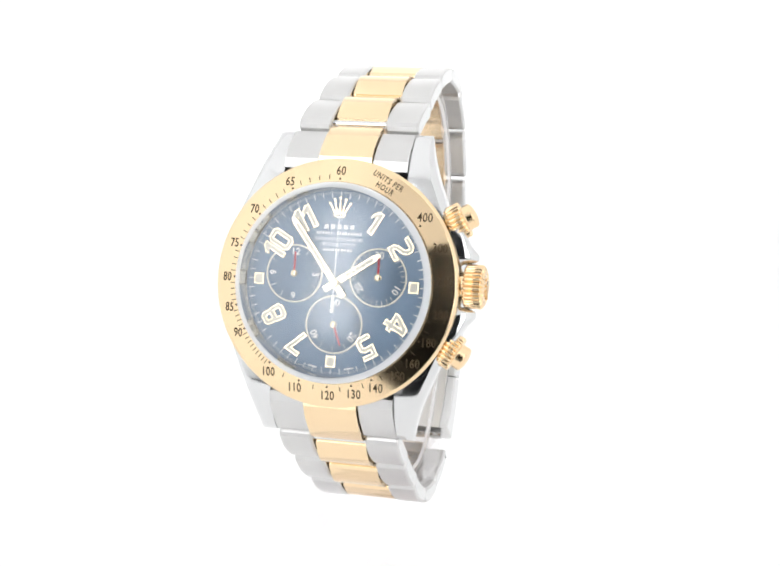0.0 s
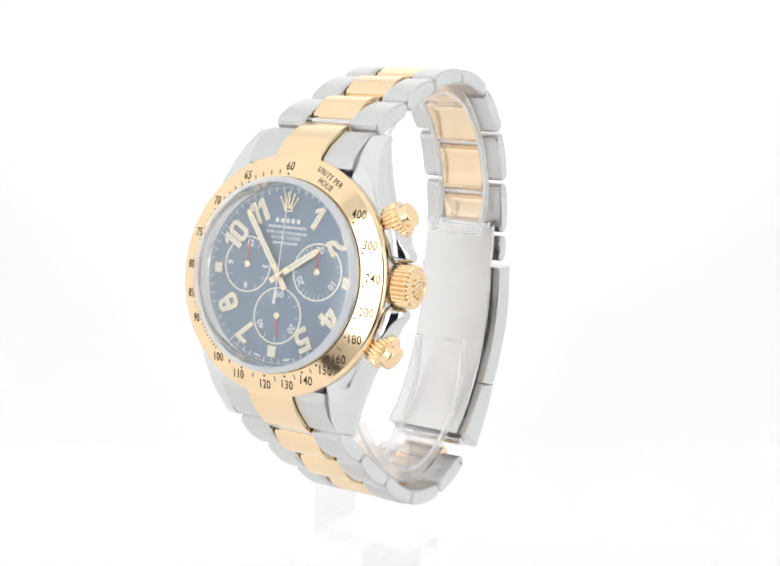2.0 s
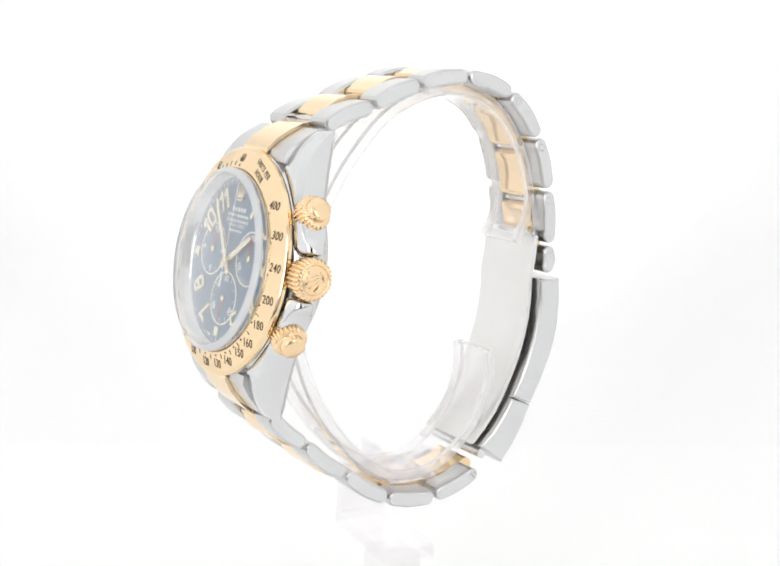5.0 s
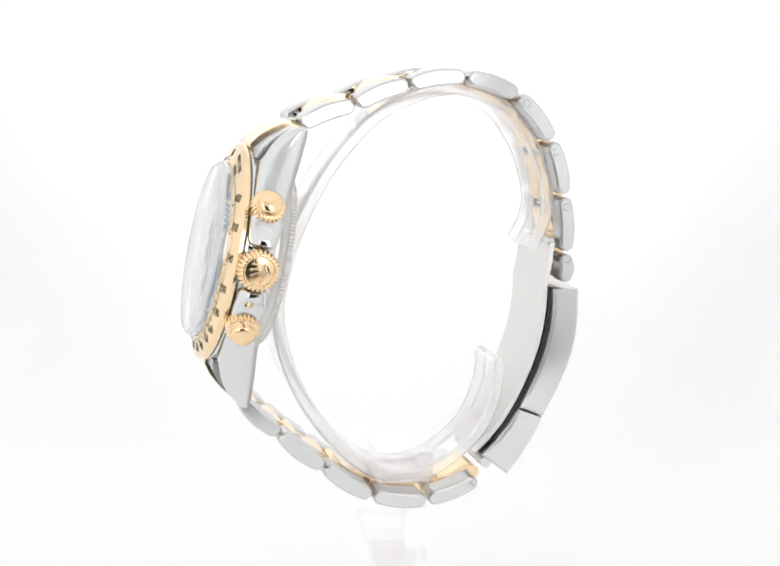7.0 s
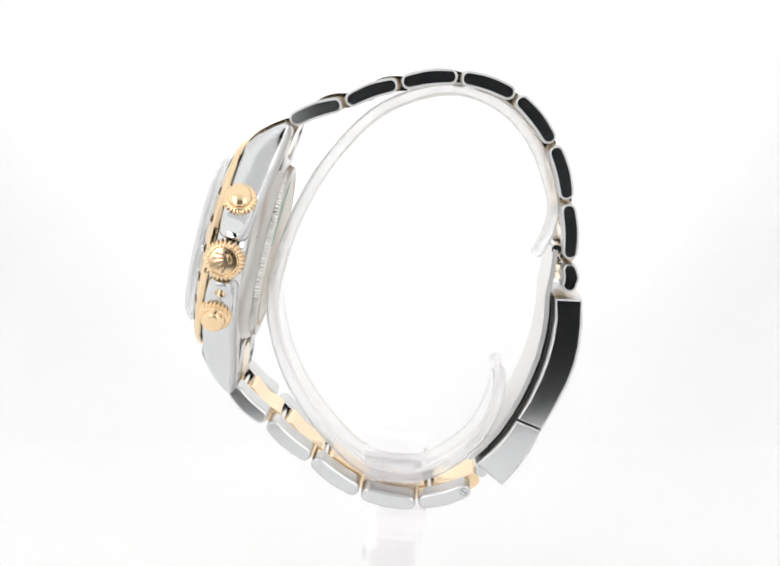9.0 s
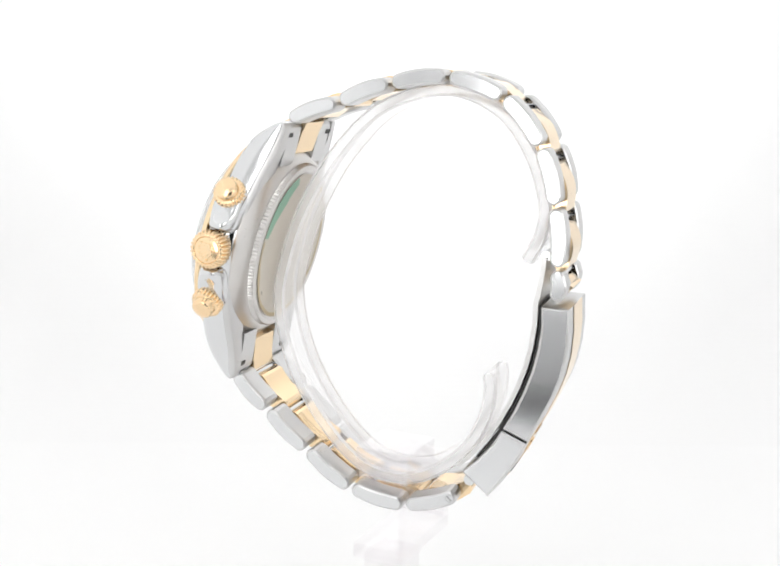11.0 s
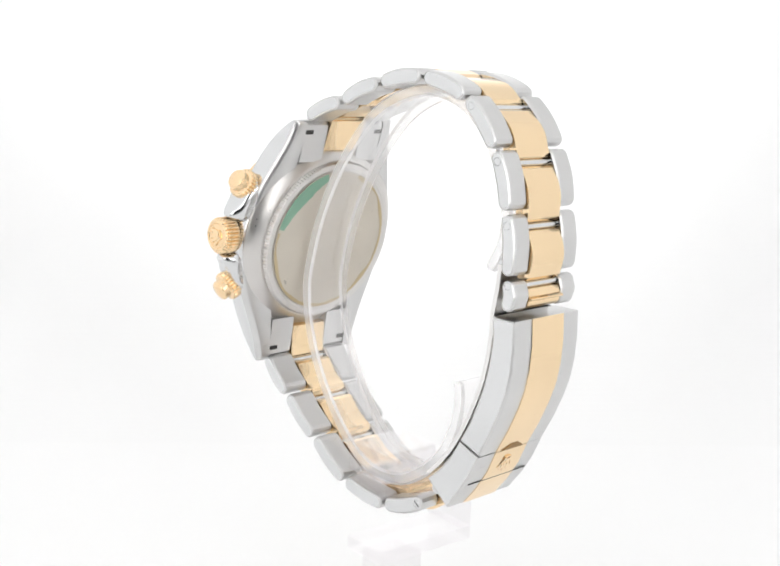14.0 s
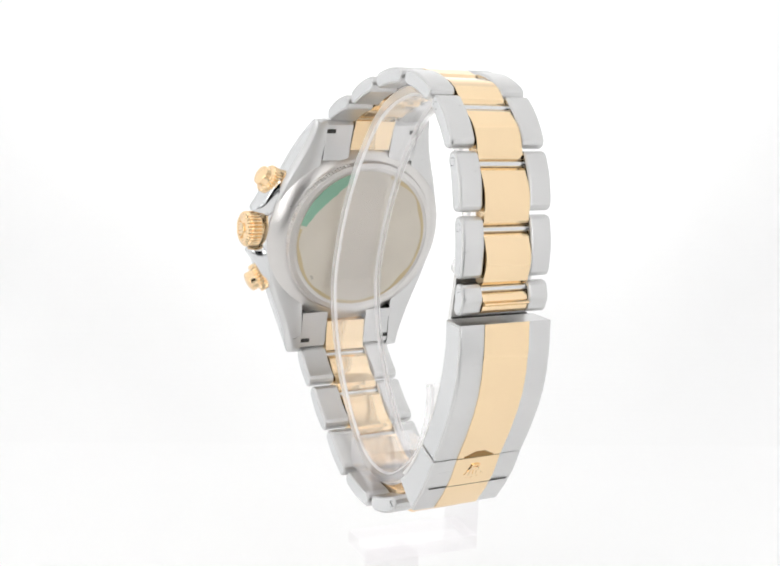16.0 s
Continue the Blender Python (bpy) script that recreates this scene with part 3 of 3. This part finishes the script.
def link_outline(a, b, thick, out, bulge=0.35, trim=0.2):
    """A rounded slab between two joints, in (y, z). out: the side that faces away from the wrist."""
    a, b = Vector(a), Vector(b)
    d = (b - a).normalized()
    n = Vector((-d.y, d.x)) * out
    L = (b - a).length - 2 * trim
    a = a + d * trim
    h = thick / 2
    pts = []
    r = h * 0.99
    for k in range(7):
        t = k / 6
        pts.append(a + d * (r + (L - 2 * r) * t) + n * (h + bulge * math.sin(math.pi * t)))
    for k in range(1, 6):
        g = math.pi * (0.5 - k / 6)
        pts.append(a + d * (L - r + r * math.cos(g)) + n * (h * math.sin(g)))
    for k in range(7):
        t = 1 - k / 6
        pts.append(a + d * (r + (L - 2 * r) * t) + n * (-h + 0.6 * bulge * math.sin(math.pi * t)))
    for k in range(1, 6):
        g = math.pi * (0.5 + k / 6)
        pts.append(a + d * (r - r * abs(math.cos(g))) + n * (-h * math.sin(g)))
    return [(p.x, p.y) for p in pts]


def sprung(points, s):
    """Joint s; past the last joint the chain runs on straight."""
    return along(points, s)[0]


def build_links():
    for chain, out in ((TOP, 1), (LOW, -1)):
        n = len(chain) - 1
        for k in range(n):
            f = k / 7
            w = 9.95 - 1.75 * min(1, f)      # half the bracelet's width
            x0 = 0
            a, b = chain[k], chain[k + 1]
            short = (Vector(b) - Vector(a)).length < 8
            th = 2.75
            for s in (1, -1):
                o = chamfered(link_outline(a, b, th, out, 0.35, 0.3), x0 + s * 4.42, x0 + s * w, 0.42)
                ln = part("outer_link", by_side(o, 0.97), [BRUSHED, STEEL], watch, "", 18)
                if chain is TOP and k >= 4 or chain is LOW and k == 4:
                    p = Vector(a) + (Vector(b) - Vector(a)) * (0.2 if chain is TOP else 0.85)
                    if s > 0:
                        m = pose(x0 + w - 0.02, p.x, p.y, 0, 90, 0)
                        sc = lathe([(0.75, -0.2), (0.75, 0.012), (0.7, 0.02), (0.6, 0.02), (0.58, -0.06), (0.5, -0.06), (0.48, 0.015), (0, 0.015)], 20, m)
                        part("screw_head", sc, STEEL, ln, "small slotted screw head")
                        if chain is LOW:
                            # dark bar for the shade in the screw's slot
                            slot = box(-0.06, 0.06, -0.55, 0.55, 0.05, 0.09)
                            bmesh.ops.transform(slot, matrix=m @ pose(0, 0, 0, 0, 0, 60), verts=slot.verts)
                            part("screw_slot", slot, SHADE, ln)
            # the gold middle row sits a quarter of a link further from the case
            q = 0.24
            ca, cb = sprung(chain, k + q), sprung(chain, min(n + (0.0 if chain is TOP else 0.2), k + 1 + q))
            if (cb - ca).length > 2.5:
                c = plate(link_outline(ca, cb, 2.6, out, 0.75, 0.5), x0 - 4.25, x0 + 4.25, 0.3, 2)
                part("centre_link", c, GOLD, watch, "polished yellow gold middle link" if k == 0 else "", 22)
            pin = sprung(chain, k + q)
            part("hinge_pin", lathe([(0, -4.6), (0.55, -4.6), (0.55, 4.6), (0, 4.6)], 16, pose(x0, pin.x, pin.y, 0, 90, 0)), STEEL, watch)
    # end pieces between the lugs
    for s in (1, -1):
        o = [(s * 17.6, -2.1), (s * 19.2, -2.3), (s * 21.2, -3.9), (s * 23.1, -6.2), (s * 24.1, -7.6), (s * 24.0, -9.0), (s * 23.2, -9.42), (s * 16.0, -9.0)]
        for sx in (1, -1):
            e = plate(o, sx * 4.42, sx * 9.9, 0.2, 2)
            ep = part("end_piece", e, BRUSHED, watch, "brushed steel end piece between the lugs", 22)
            y = s * 21.9
            # a dark block stands for the shaded hole
            part("spring_bar_slot", box(sx * 9.0 - 1.0, sx * 9.0 + 0.85, y - 0.4, y + 0.4, -9.46, -8.6), SHADE, ep, "spring bar slot, its shade put in as a dark block")
        o = [(s * 17.8, -1.75), (s * 19.6, -1.9), (s * 21.4, -3.2), (s * 23.4, -5.5), (s * 24.7, -7.5), (s * 25.2, -8.6), (s * 25.1, -9.5), (s * 24.2, -10.1), (s * 22.0, -9.5), (s * 18.2, -9.0)]
        part("end_link", plate(o, -4.25, 4.25, 0.3, 3), GOLD, watch, "polished yellow gold end link", 22)


def curve_slab(top, bottom):
    return [*top, *reversed(bottom)]


def build_clasp():
    xc, w = 0, 8.75
    outer = [(6.4, -65.6), (2.2, -66.75), (-1.9, -67.4), (-5.5, -67.5), (-9.0, -67.1), (-13.7, -66.1), (-18.3, -64.75)]
    inner = [(5.5, -60.9), (1.8, -61.8), (-2.1, -62.2), (-5.9, -62.2), (-9.6, -61.8), (-13.6, -61.05), (-17.5, -60.0)]
    clasp = part("clasp_cover", by_side(chamfered(curve_slab(outer, inner), -w, w, 0.5), 0.97), [BRUSHED, STEEL], watch, "brushed steel folding clasp cover", 22)

    def strip(points, half, lift, thick):
        secs = []
        for k, (y, z) in enumerate(points):
            a = Vector(points[max(0, k - 1)])
            b = Vector(points[min(len(points) - 1, k + 1)])
            d = (b - a).normalized()
            nrm = Vector((-d.y, d.x)) * -1
            if nrm.y > 0:
                nrm = -nrm
            o = Vector((y, z)) + nrm * lift
            i = o - nrm * thick
            secs.append([(xc - half, i.x, i.y), (xc - half, o.x, o.y), (xc + half, o.x, o.y), (xc + half, i.x, i.y)])
        return rounded(loft(secs), 0.1, 2, 22)

    part("gold_strip", strip(outer, 4.25, 0.14, 0.6), GOLD, clasp, "polished yellow gold strip", 22)
    # lock
    lo = [(-18.5, -64.7), (-22.5, -63.9), (-26.5, -62.4), (-30.3, -60.5)]
    li = [(-17.7, -59.95), (-21.0, -58.75), (-24.4, -57.0), (-27.5, -54.9)]
    lock = part("clasp_lock", by_side(chamfered(curve_slab(lo, li), -w, w, 0.5), 0.97), [BRUSHED, STEEL], watch, "brushed steel clasp lock", 22)
    part("gold_strip", strip(lo, 4.25, 0.14, 0.6), GOLD, lock, "polished yellow gold strip", 22)
    # split across the lock, the notch and the emblem
    p, d = Vector((-24.6, -63.15)), Vector((-3.8, 1.5)).normalized()
    seam = box(xc - w + 1.0, xc + w - 1.0, -0.025, 0.025, -0.3, 0.15)
    ang = math.degrees(math.atan2(d.y, d.x))
    place = pose(0, p.x, p.y, ang, 0, 0)
    bmesh.ops.transform(seam, matrix=place, verts=seam.verts)
    part("seam", seam, SHADE, lock)
    # a brown plate stands for the shaded recess of the thumb notch
    notch = loft([[(xc - 2.9, -18.3, z), (xc + 2.9, -18.3, z), (xc + 0.9, -17.2, z + k), (xc - 0.9, -17.2, z + k)] for z, k in ((-65.05, -0.28), (-64.7, -0.28))])
    part("notch", notch, BROWN, clasp, "thumb notch, its shade put in as brown")
    em = rounded(crown_mark(1.2, 0, 0.3), 0.06, 1)
    q = Vector((-21.5, -64.05))
    bmesh.ops.transform(em, matrix=pose(xc, q.x, q.y, 180 - 17, 0, 0), verts=em.verts)
    part("emblem", em, GOLD, lock, "raised gold emblem with five points")
    # inner blade
    bo = [(13.6, -59.2), (9.5, -59.65), (5.5, -60.2), (1.8, -60.95), (-2.1, -61.35), (-5.9, -61.35), (-9.6, -60.95), (-13.6, -60.2), (-17.5, -59.15), (-21.0, -57.9), (-24.4, -56.15), (-27.3, -54.2)]
    bo = [(y, z + (0.1 if y > 6 else 0.5)) for y, z in bo]
    secs = [[(xc - 7.3, y, z + 0.45), (xc + 7.3, y, z + 0.45), (xc + 7.3, y, z - 0.4), (xc - 7.3, y, z - 0.4)] for y, z in bo]
    # a dark strip between blade and cover, in place of the shade there
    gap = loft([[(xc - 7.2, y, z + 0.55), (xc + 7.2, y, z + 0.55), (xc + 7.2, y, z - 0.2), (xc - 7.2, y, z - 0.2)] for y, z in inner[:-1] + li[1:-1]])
    part("clasp_shade", gap, SHADE, clasp, "dark strip put in for the shade inside the clasp")
    part("inner_blade", rounded(loft(secs), 0.12, 2), LIGHTENED_STEEL, watch, "polished steel folding blade inside the clasp", 22)
    part("hinge_barrel", lathe([(0, -6.8), (0.85, -6.8), (0.85, 6.8), (0, 6.8)], 24, pose(xc, 13.7, -59.2, 0, 90, 0)), STEEL, watch, "steel hinge barrel")
    part("hinge_barrel", lathe([(0, -7.4), (1.0, -7.4), (1.0, 7.4), (0, 7.4)], 24, pose(xc, -29.0, -56.4, 0, 90, 0)), STEEL, watch, "steel hinge barrel")


build_case()
build_bezel()
build_dial()
build_knobs()
LEANS[0] = True
build_links()
build_clasp()
LEANS[0] = False
seconds = small_seconds()

# ---- the stand ----
stand = tagged_root("watch_stand", "clear acrylic C-shaped watch stand with a square post", "stand")


def build_stand():
    ring = [(11.6, -55.9), (13.6, -56.5), (17.2, -57.2), (22.3, -56.4), (30.2, -51.4), (35.6, -44.0), (36.4, -34.2), (30.2, -23.6), (20.0, -17.0), (9.3, -13.4), (-0.3, -12.1), (-9.6, -12.7),
            (-20.4, -18.2), (-29.4, -27.2), (-34.4, -36.8), (-32.8, -46.4), (-25.3, -53.6), (-17.3, -55.9), (-12.0, -55.5), (-9.6, -54.5)]
    path = smooth_path(ring)
    secs = []
    for k, p in enumerate(path):
        d = (path[min(len(path) - 1, k + 1)] - path[max(0, k - 1)]).normalized()
        n = Vector((-d.y, d.x)) * (1.2 * (0.45, 0.85)[min(k, len(path) - 1 - k)] if min(k, len(path) - 1 - k) < 2 else 1.2)
        c = n * 0.62
        secs.append([(-4.1, *(p + n)), (5.5, *(p + n)), (5.9, *(p + c)), (5.9, *(p - c)), (5.5, *(p - n)), (-4.1, *(p - n)), (-4.5, *(p - c)), (-4.5, *(p + c))])
    band = loft(secs)
    for i, f in enumerate(band.faces):
        f.material_index = (0, 1, 2, 1, 0, 1, 2, 1)[i % 8] if i < 8 * (len(secs) - 1) else 2
    ob = part("ring", band, [ACRYLIC, EDGE_WHITE, SIDE_WHITE], stand, "clear C-shaped acrylic band", 22)
    ob.visible_shadow = False


LEANS[0] = True
build_stand()
LEANS[0] = False


def stand_post():
    """The post under the ring, in upright axes, round the turning axis."""
    def up(name, bm, label):
        ob = part(name, edged(bm), [ACRYLIC_POST, EDGE_WHITE], stand, label, 30)
        ob.matrix_basis = pose(0, 0, 0.118)
        ob.visible_shadow = False
        return ob
    up("cradle_block", box(-5.0, 7.0, -4.6, 5.8, -77.2, -71.6, 0.6), "clear acrylic cradle block")
    up("cradle_arm", box(-15.4, -6.1, -4.4, 5.2, -80.2, -77.3, 0.5), "clear acrylic arm behind the bracelet")
    up("cradle_pad", box(-6.0, 6.4, -4.2, 5.4, -80.2, -77.3, 0.9), "clear acrylic pad under the ring")
    up("side_plate", box(-15.4, -12.9, -4.4, 5.2, -90.3, -80.3, 0.5), "clear acrylic side plate")
    up("cross_bar", box(-15.4, 7.0, -4.6, 5.3, -93.0, -90.4, 0.5), "clear acrylic cross bar")
    up("post", box(-3.9, 3.9, -3.7, 4.2, -115.2, -93.1, 0.4), "clear acrylic square post")
    up("base", lathe([(0, -118), (24, -118), (24, -116), (23.5, -115.3), (0, -115.3)], 64), "clear acrylic round base")


stand_post()


# ---- what turns ----
def motions():
    rows = [(t, pose(0, 0, 0, 0, 0, -a)) for t, a in TURN]
    walk(watch, rows)
    walk(stand, rows)
    pivot = pose((CX + 0.1) * MM, (CY - 6.45) * MM, ZD * MM)
    walk(seconds, [(t, SEAT @ pivot @ pose(0, 0, 0, 0, 0, -(159.6 + 6 * t))) for t in (0, 4, 8, 12, 16)])


motions()
